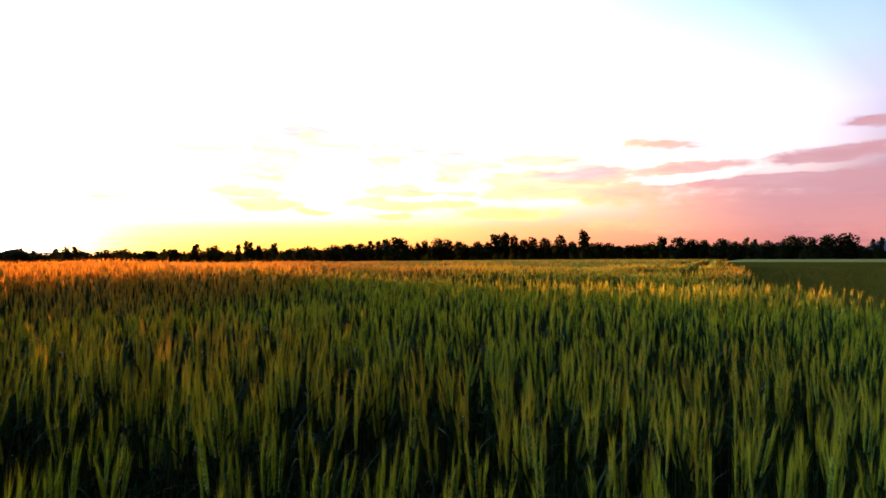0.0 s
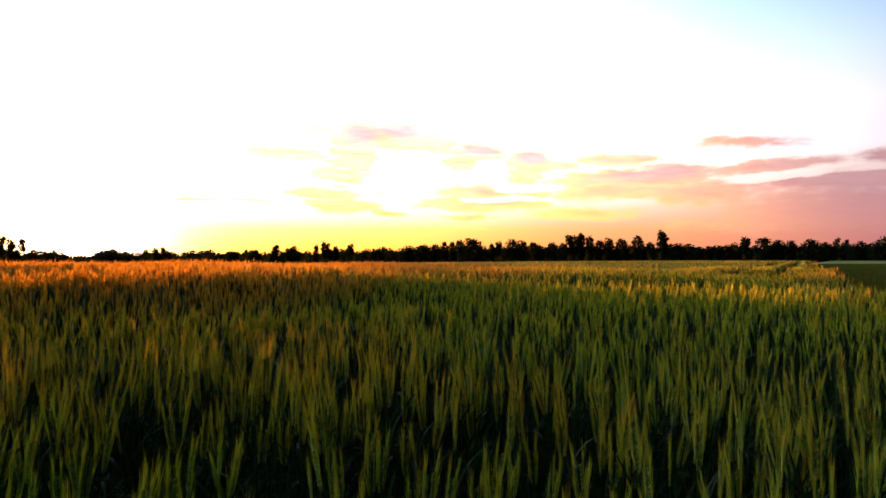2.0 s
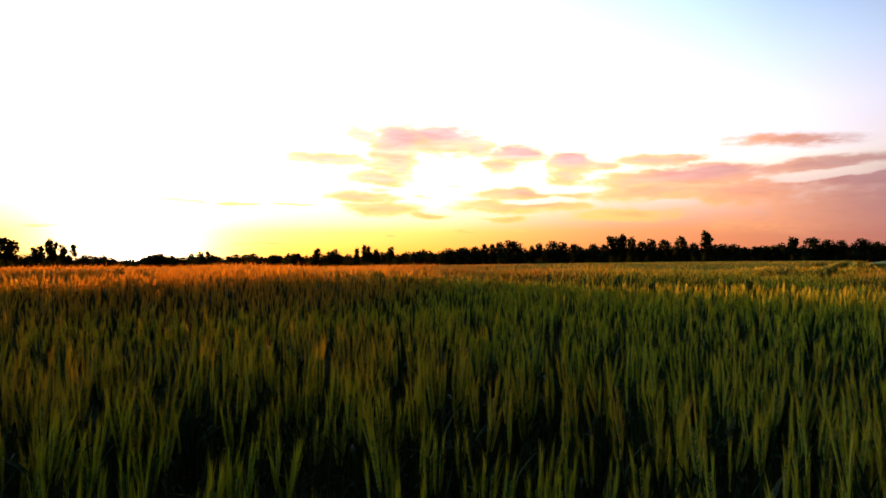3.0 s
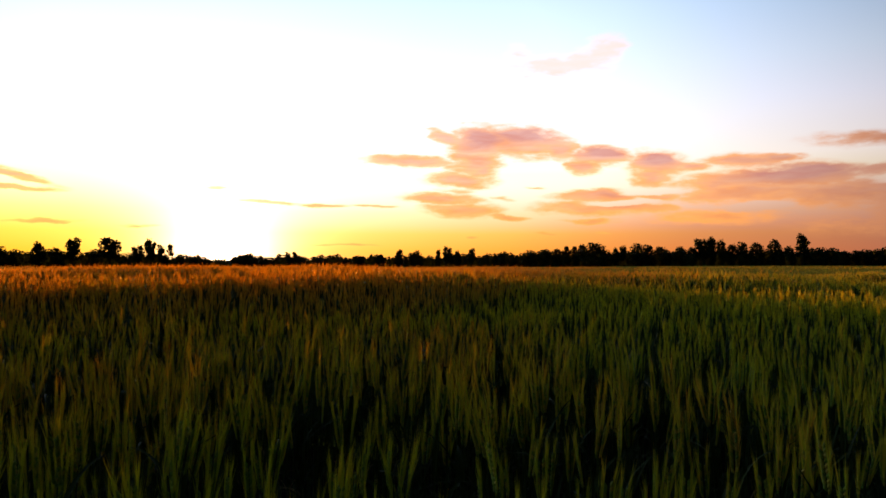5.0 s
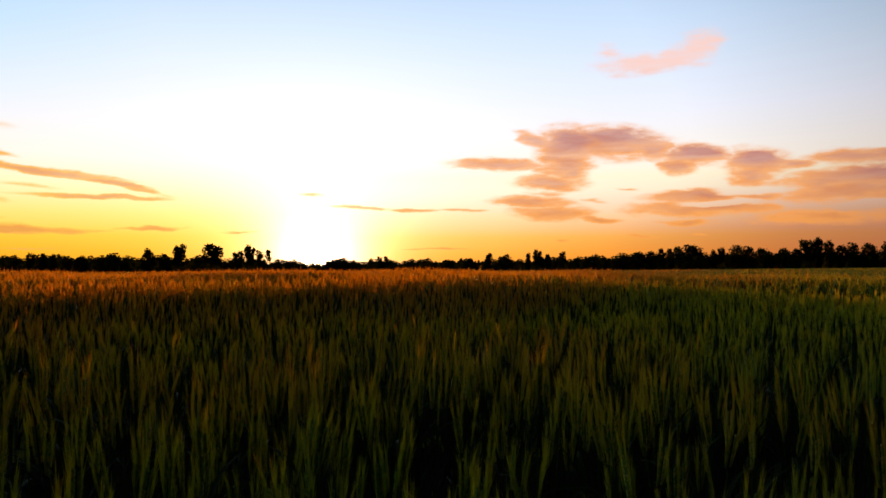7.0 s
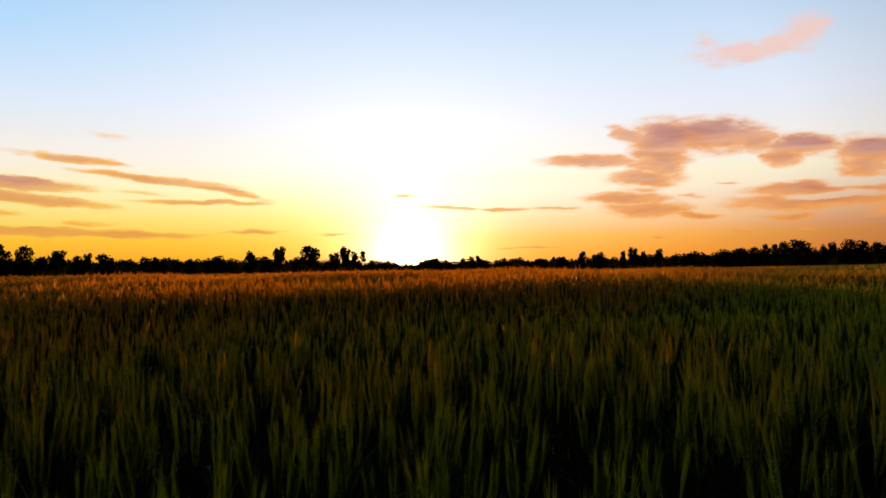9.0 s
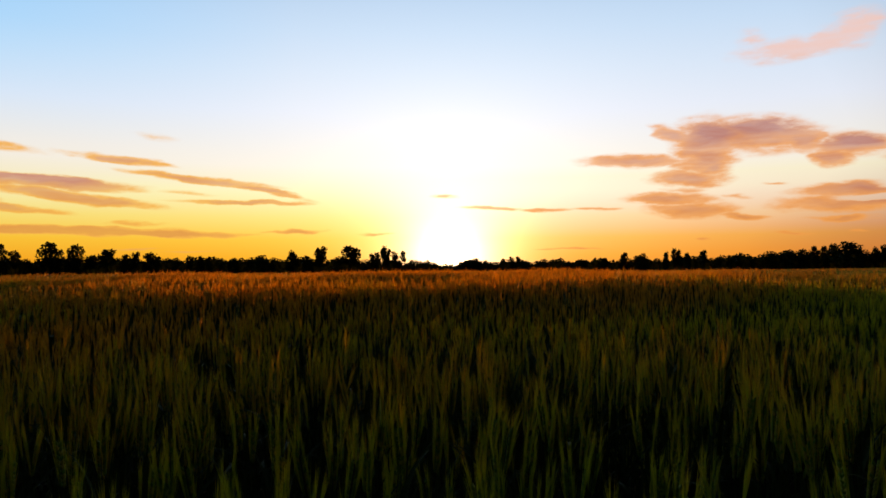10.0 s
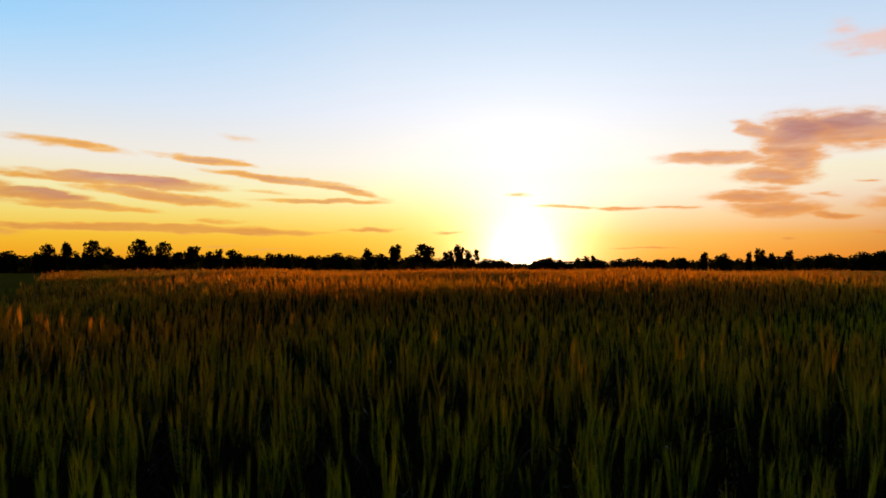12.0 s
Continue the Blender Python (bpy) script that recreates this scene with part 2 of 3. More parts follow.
bg.inputs["Strength"].default_value = 0.07
out = W.add("ShaderNodeOutputWorld")
W.link(bg.outputs[0], out.inputs["Surface"])

sun = new("sun", bpy.data.lights.new("sun", "SUN"))
sun.data.energy = 5.0
sun.data.angle = radians(0.6)
sun.data.color = (1.0, 0.36, 0.05)
sun.matrix_world = look((0, 0, 0), -heading(SUN_AZ, SUN_EL))


# ---- materials ----
def material(name):
    m = bpy.data.materials.new(name)
    m.use_nodes = True
    return m, Nodes(m.node_tree)


def leafy(name, low, high, shine=0.0, through_share=0.4, through_tint=(1.0, 1.0, 0.6), rough=0.65, scale=40.0, gold=None):
    """Living leaf: two shades by piece and by grain, and light that passes through it."""
    m, N = material(name)
    geo = N.add("ShaderNodeNewGeometry")
    co = N.add("ShaderNodeTexCoord").outputs["Object"]
    f = N.math("ADD", N.math("MULTIPLY", geo.outputs["Random Per Island"], 0.65), N.math("MULTIPLY", N.noise(co, scale, 2.0), 0.5))
    col = N.mix(N.math("SUBTRACT", f, 0.08, clamp=True), low, high)
    patch = N.noise(co, 0.7, 2.0)
    col = N.mix(N.range(patch, 0.4, 0.65, 0.0, 0.35), col, N.mix(1.0, col, (1.35, 1.1, 0.7), "MULTIPLY"))
    if gold:  # uneven ripening, with low sunlight put into the colour as well
        golden = N.math("ADD", N.noise(geo.outputs["Position"], 0.35, 3.0), N.math("MULTIPLY", N.math("SUBTRACT", geo.outputs["Random Per Island"], 0.5), 0.25))
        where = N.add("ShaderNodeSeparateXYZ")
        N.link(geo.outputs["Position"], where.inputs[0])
        # more gold with distance and towards the sun, painted in place of sunlit tips
        golden = N.math("ADD", N.math("ADD", golden, N.range(where.outputs[1], 4.0, 24.0, 0.0, 0.13)), N.range(where.outputs[0], -5.0, 1.2, 0.20, -0.12))
        col = N.mix(N.range(golden, 0.50, 0.68, 0.0, 0.75), col, gold)
    p = N.add("ShaderNodeBsdfPrincipled")
    N.link(col, p.inputs["Base Color"])
    p.inputs["Roughness"].default_value = rough
    p.inputs["Specular IOR Level"].default_value = 0.08 + shine
    t = N.add("ShaderNodeBsdfTranslucent")
    N.link(N.mix(1.0, N.mix(1.0, col, through_tint, "MULTIPLY"), (1.6, 1.6, 1.6), "MULTIPLY"), t.inputs["Color"])
    mx = N.add("ShaderNodeMixShader")
    mx.inputs[0].default_value = through_share
    N.link(p.outputs[0], mx.inputs[1])
    N.link(t.outputs[0], mx.inputs[2])
    o = N.add("ShaderNodeOutputMaterial")
    N.link(mx.outputs[0], o.inputs["Surface"])
    return m


# shade inside the crop is in these colours: leaves, stalks near black; heads bright
SHADED_LEAF = leafy("shaded_wheat_leaf", (0.015, 0.032, 0.009), (0.038, 0.068, 0.015), through_share=0.01, through_tint=(1.0, 0.9, 0.4))
SHADED_STALK = leafy("shaded_wheat_stalk", (0.028, 0.062, 0.018), (0.066, 0.112, 0.030), through_share=0.01)
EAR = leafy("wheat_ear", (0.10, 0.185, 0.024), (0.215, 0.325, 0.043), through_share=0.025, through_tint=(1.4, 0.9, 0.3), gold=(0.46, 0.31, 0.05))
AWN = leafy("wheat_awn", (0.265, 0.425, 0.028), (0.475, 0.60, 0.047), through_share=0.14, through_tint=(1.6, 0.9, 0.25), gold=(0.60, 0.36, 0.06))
DRY = leafy("wheat_dry_leaf", (0.16, 0.14, 0.07), (0.30, 0.25, 0.13), through_share=0.1)
GRASS = leafy("grass_blade", (0.10, 0.10, 0.010), (0.23, 0.19, 0.025), through_share=0.15)
FOLIAGE = leafy("tree_leaves", (0.014, 0.026, 0.010), (0.032, 0.05, 0.016), through_share=0.05, scale=1.5)


def solid(name, low, high, scale, rough=0.9, bump=0.3, detail=5.0):
    m, N = material(name)
    co = N.add("ShaderNodeTexCoord").outputs["Object"]
    a = N.noise(co, scale, detail)
    b = N.noise(co, scale * 0.07, 3.0)
    col = N.mix(N.range(N.math("ADD", N.math("MULTIPLY", a, 0.6), N.math("MULTIPLY", b, 0.4)), 0.35, 0.65), low, high)
    p = N.add("ShaderNodeBsdfPrincipled")
    N.link(col, p.inputs["Base Color"])
    p.inputs["Roughness"].default_value = rough
    p.inputs["Specular IOR Level"].default_value = 0.0
    bp = N.add("ShaderNodeBump")
    bp.inputs["Strength"].default_value = bump
    bp.inputs["Distance"].default_value = 0.3 / scale
    N.link(a, bp.inputs["Height"])
    N.link(bp.outputs[0], p.inputs["Normal"])
    o = N.add("ShaderNodeOutputMaterial")
    N.link(p.outputs[0], o.inputs["Surface"])
    return m


def farmland(name, bare, grassy):
    """Bare soil between the crop's two edges, grassland outside; the border wanders a little."""
    m, N = material(name)
    co = N.add("ShaderNodeTexCoord").outputs["Object"]
    sp = N.add("ShaderNodeSeparateXYZ")
    N.link(co, sp.inputs[0])
    x, y = sp.outputs[0], sp.outputs[1]
    right = N.math("SUBTRACT", N.math("SUBTRACT", x, 1.75), N.math("MULTIPLY", y, 0.31))
    right = N.math("SUBTRACT", right, N.math("MULTIPLY", N.math("MAXIMUM", N.math("SUBTRACT", y, 15.0), 0.0), 0.07))
    left = N.math("MULTIPLY", N.math("ADD", N.math("ADD", y, 1.3), N.math("MULTIPLY", x, 0.47)), -1.0)
    past = N.math("ADD", N.math("MAXIMUM", right, left), N.math("MULTIPLY", N.math("SUBTRACT", N.noise(co, 2.5, 4.0), 0.5), 0.7))
    fine, coarse = N.noise(co, 14.0, 5.0), N.noise(co, 0.5, 3.0)
    f = N.range(N.math("ADD", N.math("MULTIPLY", fine, 0.6), N.math("MULTIPLY", coarse, 0.4)), 0.35, 0.65)
    col = N.mix(N.range(past, -0.08, 0.10), N.mix(f, *bare), N.mix(f, *grassy))
    p = N.add("ShaderNodeBsdfPrincipled")
    N.link(col, p.inputs["Base Color"])
    p.inputs["Roughness"].default_value = 0.9
    p.inputs["Specular IOR Level"].default_value = 0.0
    bp = N.add("ShaderNodeBump")
    bp.inputs["Strength"].default_value = 0.4
    bp.inputs["Distance"].default_value = 0.03
    N.link(fine, bp.inputs["Height"])
    N.link(bp.outputs[0], p.inputs["Normal"])
    o = N.add("ShaderNodeOutputMaterial")
    N.link(p.outputs[0], o.inputs["Surface"])
    return m


SOIL = farmland("farmland", ((0.012, 0.010, 0.007), (0.032, 0.026, 0.018)), ((0.085, 0.09, 0.009), (0.20, 0.17, 0.022)))
BARK = solid("tree_bark", (0.03, 0.022, 0.015), (0.09, 0.07, 0.05), 3.0)
CANOPY = solid("crop_canopy", (0.20, 0.25, 0.03), (0.42, 0.38, 0.055), 5.0, bump=0.8)
PALE = solid("ripe_crop", (0.50, 0.46, 0.12), (0.64, 0.57, 0.18), 2.0)
# woods tinted blue-mauve: the haze of distance is put into the colour
HAZY_WOODS = solid("hazy_wooded_hill", (0.15, 0.15, 0.21), (0.22, 0.21, 0.28), 0.03)


# ---- the lie of the land ----
def step(a, b, v):
    s = np.clip((v - a) / (b - a), 0.0, 1.0)
    return s * s * (3 - 2 * s)


def beyond_right(x, y):
    """Metres past the crop's right edge, which bends a little 15 m out."""
    return (x - 1.75 - 0.31 * y - 0.07 * np.maximum(y - 15.0, 0.0)) * 0.95


def beyond_left(x, y):
    """Metres past the crop's left edge."""
    return -(y + 1.3 + 0.47 * x) * 0.9


def wheel_track(x, y):
    """True in the two ruts that the sprayer left along the crop's right edge."""
    b = beyond_right(x, y)
    return (y > 17) & ((np.abs(b + 1.6) < 0.2) | (np.abs(b + 3.0) < 0.2))


def land(x, y):
    """The ground's height."""
    r = np.hypot(x, y)
    a = np.degrees(np.arctan2(-x, y))
    left = step(-14.0, 24.0, a)
    rise = left * (0.14 * step(1.5, 13.0, r) + 0.015 * np.clip((r - 11.0) / 25.0, 0, 1) - 1.6 * step(50.0, 190.0, r)) + 0.22 * (1 - left) * step(18.0, 110.0, r)
    roll_ = 0.05 * np.sin(x * 0.23 + 1.0) * np.sin(y * 0.19) * step(5, 15, r) * (1 - step(45, 90, r))
    dip = -0.12 * np.clip(beyond_right(x, y) / 1.5, 0, 1) - 0.25 * np.clip(beyond_left(x, y) / 1.5, 0, 1)
    fall = -0.08 * step(-4.0, -0.3, beyond_right(x, y)) * (1 - step(14.0, 40.0, r)) - 0.11 * step(-4.0, -0.3, beyond_left(x, y)) * step(3.0, 7.0, r) * (1 - step(30.0, 60.0, r))
    return rise + roll_ + fall + dip * (1 - step(100, 200, r))


def mesh_object(name, verts, sizes, loops, mats, slots=None, smooth=False):
    """An object from arrays: corners, the corners of each face in one row, and the material of each face."""
    me = bpy.data.meshes.new(name)
    me.vertices.add(len(verts))
    me.vertices.foreach_set("co", np.asarray(verts, np.float32).ravel())
    me.loops.add(len(loops))
    me.loops.foreach_set("vertex_index", np.asarray(loops, np.int32))
    me.polygons.add(len(sizes))
    starts = np.concatenate([[0], np.cumsum(sizes)[:-1]]).astype(np.int32)
    me.polygons.foreach_set("loop_start", starts)
    me.polygons.foreach_set("loop_total", np.asarray(sizes, np.int32))
    for m in mats:
        me.materials.append(m)
    if slots is not None:
        me.polygons.foreach_set("material_index", np.asarray(slots, np.int32))
    if smooth:
        me.polygons.foreach_set("use_smooth", np.ones(len(sizes), bool))
    me.update(calc_edges=True)
    return new(name, me)


def polar_sheet(name, radii, angles, height, mat):
    """A sheet over rings of radius and rays of azimuth; height(x, y)."""
    A, R = np.meshgrid(np.radians(angles), radii)
    x, y = -np.sin(A) * R, np.cos(A) * R
    v = np.stack([x, y, height(x, y)], -1).reshape(-1, 3)
    n, k = len(radii), len(angles)
    i = np.arange((n - 1) * k).reshape(n - 1, k)[:, :-1].ravel()
    q = np.stack([i, i + k, i + k + 1, i + 1], 1)
    return mesh_object(name, v, np.full(len(q), 4), q.ravel(), [mat], smooth=True)


ground = polar_sheet("ground", np.concatenate([[0.0], np.geomspace(0.5, 4800, 90)]), np.linspace(-180, 180, 241), land, SOIL)
tagged(ground, "dark grassy farmland reaching flat to the horizon", "ground", kind="structure")


# ---- wheat ----
class Plant:
    """Corners and faces of one plant, gathered as lists."""

    def __init__(self):
        self.v, self.sizes, self.loops, self.slots = [], [], [], []

    def face(self, idx, slot):
        self.sizes.append(len(idx))
        self.loops.extend(idx)
        self.slots.append(slot)

    def strip(self, pts, widths, side, slot, fold=0.0):
        """A leaf along pts; side is its flat way; fold gives it a keel."""
        n = len(self.v)
        k = 3 if fold else 2
        for p, w in zip(pts, widths):
            self.v.append(p - side * w)
            if fold:
                self.v.append(p + Vector((0, 0, -fold * w)))
            self.v.append(p + side * w)
        for i in range(len(pts) - 1):
            for j in range(k - 1):
                a = n + i * k + j
                self.face((a, a + 1, a + k + 1, a + k), slot)

    def tube(self, pts, radii, sides, slot):
        n = len(self.v)
        for p, r in zip(pts, radii):
            for j in range(sides):
                a = 2 * math.pi * j / sides
                self.v.append(p + Vector((r * math.cos(a), r * math.sin(a), 0)))
        for i in range(len(pts) - 1):
            for j in range(sides):
                a, b = n + i * sides + j, n + i * sides + (j + 1) % sides
                self.face((a, b, b + sides, a + sides), slot)

    def spindle(self, a, b, r, sides, slot, belly=0.45):
        """A grain from a to b, thickest at belly."""
        n = len(self.v)
        axis = (b - a).normalized()
        u = axis.orthogonal().normalized()
        w = axis.cross(u)
        mid = a.lerp(b, belly)
        self.v.append(a)
        for j in range(sides):
            t = 2 * math.pi * j / sides
            self.v.append(mid + (u * math.cos(t) + w * math.sin(t)) * r)
        self.v.append(b)
        for j in range(sides):
            j2 = (j + 1) % sides
            self.face((n, n + 1 + j2, n + 1 + j), slot)
            self.face((n + 1 + j, n + 1 + j2, n + 1 + sides), slot)

    def blade(self, a, b, w, slot):
        """A thin bristle, broad at a, a point at b."""
        d = (b - a).cross(Vector((random.uniform(-1, 1), random.uniform(-1, 1), 0.2))).normalized() * w
        n = len(self.v)
        self.v += [a - d, a + d, b]
        self.face((n, n + 1, n + 2), slot)

    def arrays(self):
        return (np.array([tuple(p) for p in self.v]), np.array(self.sizes), np.array(self.loops), np.array(self.slots))


WHEAT_MATS = [SHADED_LEAF, SHADED_STALK, EAR, AWN, DRY]


def wheat_parts(level, rng):
    """A bearded wheat plant about 1 m high, as its parts; level 0 is the finest."""
    made = []
    h = rng.uniform(0.79, 0.88)
    bow = Vector((rng.uniform(-1, 1), rng.uniform(-1, 1), 0)) * 0.045
    spine = lambda s: Vector((0, 0, h * s)) + bow * s * s
    P = Plant()
    if level < 2:
        segs = (6, 3)[level]
        P.tube([spine(i / segs) for i in range(segs + 1)], [0.0027 - 0.0010 * i / segs + 0.0008 * level for i in range(segs + 1)], 3, 1)
    else:
        P.strip([spine(0.6), spine(1.0)], [0.003, 0.003], Vector((1, 0, 0)), 1)
    made.append(("stalk", P))
    for i in range((4, 3, 1)[level]):
        P = Plant()
        s = (0.86, 0.66, 0.46, 0.28)[i] + rng.uniform(-0.05, 0.05)
        a = rng.uniform(0, 2 * math.pi)
        out_ = Vector((math.cos(a), math.sin(a), 0))
        side = Vector((-math.sin(a), math.cos(a), 0))
        length = rng.uniform(0.18, 0.28)
        droop = rng.uniform(0.2, 1.3) if rng.random() < 0.75 else rng.uniform(1.3, 2.2)
        n = (6, 3, 2)[level]
        pts = []
        for j in range(n + 1):
            u = j / n
            pts.append(spine(s) + out_ * length * (0.25 * u + 0.35 * u * u * droop) + Vector((0, 0, length * (0.95 * u - 0.45 * droop * u * u))))
        w = rng.uniform(0.0055, 0.0085) * (1, 1.15, 1.6)[level]
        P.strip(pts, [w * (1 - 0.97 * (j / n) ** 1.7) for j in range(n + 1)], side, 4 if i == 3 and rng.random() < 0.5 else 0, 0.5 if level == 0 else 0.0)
        made.append(("leaf", P))
    E, B = Plant(), Plant()
    top = spine(1.0)
    lean = (bow * 1.6 + Vector((rng.uniform(-0.12, 0.12), rng.uniform(-0.12, 0.12), 1))).normalized()
    a = rng.uniform(0, math.pi)
    u = Vector((math.cos(a), math.sin(a), 0))
    ear = rng.uniform(0.082, 0.108)
    if level == 0:
        rows = 10
        for i in range(rows):
            s = i / rows
            for sign in (-1, 1):
                base = top + lean * (ear * (s + (0.05 if sign > 0 else 0))) + u * sign * 0.0030
                tip = base + lean * 0.0170 + u * sign * 0.0068
                E.spindle(base, tip, 0.0044, 4, 2)
                for q in range(5):
                    way = (lean + u * sign * rng.uniform(0.03, 0.16) + Vector((rng.uniform(-0.11, 0.11), rng.uniform(-0.11, 0.11), 0))).normalized()
                    B.blade(tip - lean * 0.003, tip + way * rng.uniform(0.03, 0.088), 0.0008, 3)
    elif level == 1:
        for k in range(4):
            E.spindle(top + lean * ear * k / 4 + u * 0.002 * (-1) ** k, top + lean * ear * (k + 1.7) / 4, 0.0050, 4, 2)
        for i in range(30):
            b = top + lean * ear * rng.uniform(0.25, 1.0)
            way = (lean + Vector((rng.uniform(-0.14, 0.14), rng.uniform(-0.14, 0.14), 0))).normalized()
            B.blade(b, b + way * rng.uniform(0.06, 0.09), 0.0021, 3)
    else:
        E.spindle(top, top + lean * ear * 1.1, 0.009, 3, 2)
        for i in range(4):
            b = top + lean * ear * rng.uniform(0.3, 0.9)
            way = (lean + Vector((rng.uniform(-0.16, 0.16), rng.uniform(-0.16, 0.16), 0))).normalized()
            B.blade(b, b + way * rng.uniform(0.09, 0.13), 0.0036, 3)
    return made + [("ear", E), ("beard", B)]


def wheat(level, rng):
    """The same plant with its parts joined, as arrays."""
    V, S, L, M, base = [], [], [], [], 0
    for _, P in wheat_parts(level, rng):
        v, sizes, loops, slots = P.arrays()
        V.append(v)
        S.append(sizes)
        L.append(loops + base)
        M.append(slots)
        base += len(v)
    return np.concatenate(V), np.concatenate(S), np.concatenate(L), np.concatenate(M)


def sow(name, kinds, xs, ys, rng, scale_lo, scale_hi, wider=1.0):
    """Many plants in one mesh, each with its own turn, lean and height."""
    which = rng.integers(0, len(kinds), len(xs))
    V, S, L, M, base = [], [], [], [], 0
    for k, (v, sizes, loops, slots) in enumerate(kinds):
        pick = which == k
        n = int(pick.sum())
        if not n:
            continue
        x, y = xs[pick], ys[pick]
        t = rng.uniform(0, 2 * np.pi, n)
        swell = noise_field(x, y)
        sc = rng.uniform(scale_lo, scale_hi, n) * (1 + 0.10 * swell)
        c, s = np.cos(t)[:, None], np.sin(t)[:, None]
        lx, ly, lz = v[:, 0][None] * wider, v[:, 1][None] * wider, v[:, 2][None]
        bx, by = rng.normal(0, 0.035, n)[:, None], rng.normal(0, 0.035, n)[:, None]
        X = (c * lx - s * ly) * sc[:, None] + bx * lz * lz + x[:, None]
        Y = (s * lx + c * ly) * sc[:, None] + by * lz * lz + y[:, None]
        Z = lz * sc[:, None] + land(x, y)[:, None]
        V.append(np.stack([X, Y, Z], -1).reshape(-1, 3))
        L.append((loops[None] + (np.arange(n) * len(v))[:, None] + base).ravel())
        S.append(np.tile(sizes, n))
        M.append(np.tile(slots, n))
        base += n * len(v)
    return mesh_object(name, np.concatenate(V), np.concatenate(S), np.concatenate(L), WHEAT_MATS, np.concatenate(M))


def noise_field(x, y):
    """Slow swells of the crop, from -1 to 1."""
    return 0.5 * np.sin(x * 0.9 + 1.3 * np.sin(y * 0.5)) + 0.5 * np.sin(y * 0.75 + 1.7 * np.sin(x * 0.6) + 2.0)


def scatter(r0, r1, density, rng, a0=-42.0, a1=76.0):
    """Spots in a ring before the camera, inside the crop's edges."""
    n = int(density * 0.5 * math.radians(a1 - a0) * (r1 * r1 - r0 * r0))
    r = np.sqrt(rng.uniform(r0 * r0, r1 * r1, n)) * rng.normal(1.0, 0.03, n)
    a = np.radians(rng.uniform(a0, a1, n))
    x, y = -np.sin(a) * r - 0.4, np.cos(a) * r
    ok = (beyond_right(x, y) < rng.normal(0, 0.08, n)) & (beyond_left(x, y) < rng.normal(0, 0.08, n)) & ~wheel_track(x, y)
    ok &= np.hypot(x + 0.16, y + 0.35) > 0.62  # the camera stands in this gap
    return x[ok], y[ok]


rng = np.random.default_rng(7)
pyr = random.Random(11)
FINE = [wheat(0, pyr) for _ in range(14)]
PLAIN = [wheat(1, pyr) for _ in range(14)]
FAR = [wheat(2, pyr) for _ in range(10)]
WHEAT_LABEL = "standing green bearded wheat, tips turning gold and tinted as if sunlit"
for kinds, r0, r1, dens, lo, hi, wider in ((FINE, 0.72, 1.08, 95, 0.84, 0.95, 1.0), (FINE, 1.9, 3.6, 100, 0.87, 1.0, 1.0), (PLAIN, 3.5, 10.0, 110, 0.88, 1.04, 1.0),
                                           (FAR, 10.0, 30.0, 66, 0.86, 1.05, 1.2), (FAR, 30.0, 105.0, 3.4, 0.86, 1.0, 3.4)):
    px, py = scatter(r0, r1, dens, rng)
    tagged(sow("wheat", kinds, px, py, rng, lo, hi, wider), WHEAT_LABEL, "crop", kind="stuff")


def wheat_plant(rnd):
    """One plant of the nearest row, with its parts."""
    body = new("wheat_plant")
    for word, P in wheat_parts(0, rnd):
        v, sizes, loops, slots = P.arrays()
        ob = mesh_object(word, v, sizes, loops, [WHEAT_MATS[int(slots[0])]])
        ob.parent = body
        if slots[0] == 4:
            tagged(ob, "withered straw-coloured lower leaf")
    return tagged(body, "single green bearded wheat plant standing in the field", "wheat plant", "wheat plants along the near edge")


px, py = np.concatenate([scatter(0.75, 7.0, 95, rng, 76.0, 318.0), scatter(0.0, 0.75, 90, rng, -180.0, 180.0)], 1)  # the corner of the field behind the camera
tagged(sow("wheat", PLAIN, px, py, rng, 0.72, 0.92), WHEAT_LABEL, "crop", kind="stuff")

px, py = scatter(1.08, 1.9, 98, rng)
near_models = [wheat_plant(pyr) for _ in range(10)]
for i, (x, y) in enumerate(zip(px, py)):
    z = float(land(x, y))
    m = Matrix.Translation((x, y, z)) @ Euler((pyr.gauss(0, 0.03), pyr.gauss(0, 0.03), pyr.uniform(0, 6.28))).to_matrix().to_4x4()
    if i < len(near_models):
        near_models[i].matrix_basis = m
    else:
        stand = copy_thing(pyr.choice(near_models), m)
        stand.scale = [pyr.uniform(0.86, 0.98)] * 3


def crop_top(x, y):
    r = np.hypot(x, y)
    inside = np.minimum(np.clip(-beyond_right(x, y) / 0.8, 0, 1), np.clip(-beyond_left(x, y) / 0.8, 0, 1))
    bumps = 0.03 * np.sin(x * 7.1 + np.sin(y * 5.3)) * np.sin(y * 6.7 + np.sin(x * 4.1))
    tall = 0.68 * step(4.6, 12, r + 1.2 * noise_field(x * 2.0, y * 2.0)) + 0.30 * step(11, 40, r)
    return land(x, y) - 0.14 + (tall + 0.06 + bumps) * inside * np.where(wheel_track(x, y), 0.35, 1.0)


canopy = polar_sheet("wheat_canopy", np.geomspace(4.4, 395.0, 150), np.linspace(-42, 84, 420), crop_top, CANOPY)
tagged(canopy, "closed top of the wheat field running to the trees", "crop", kind="stuff")


# ---- trees on the skyline ----
def part(name, P, mats, parent, label=""):
    v, sizes, loops, slots = P.arrays()
    ob = mesh_object(name, v, sizes, loops, mats, slots)
    ob.parent = parent
    if label:
        tagged(ob, label)
    return ob


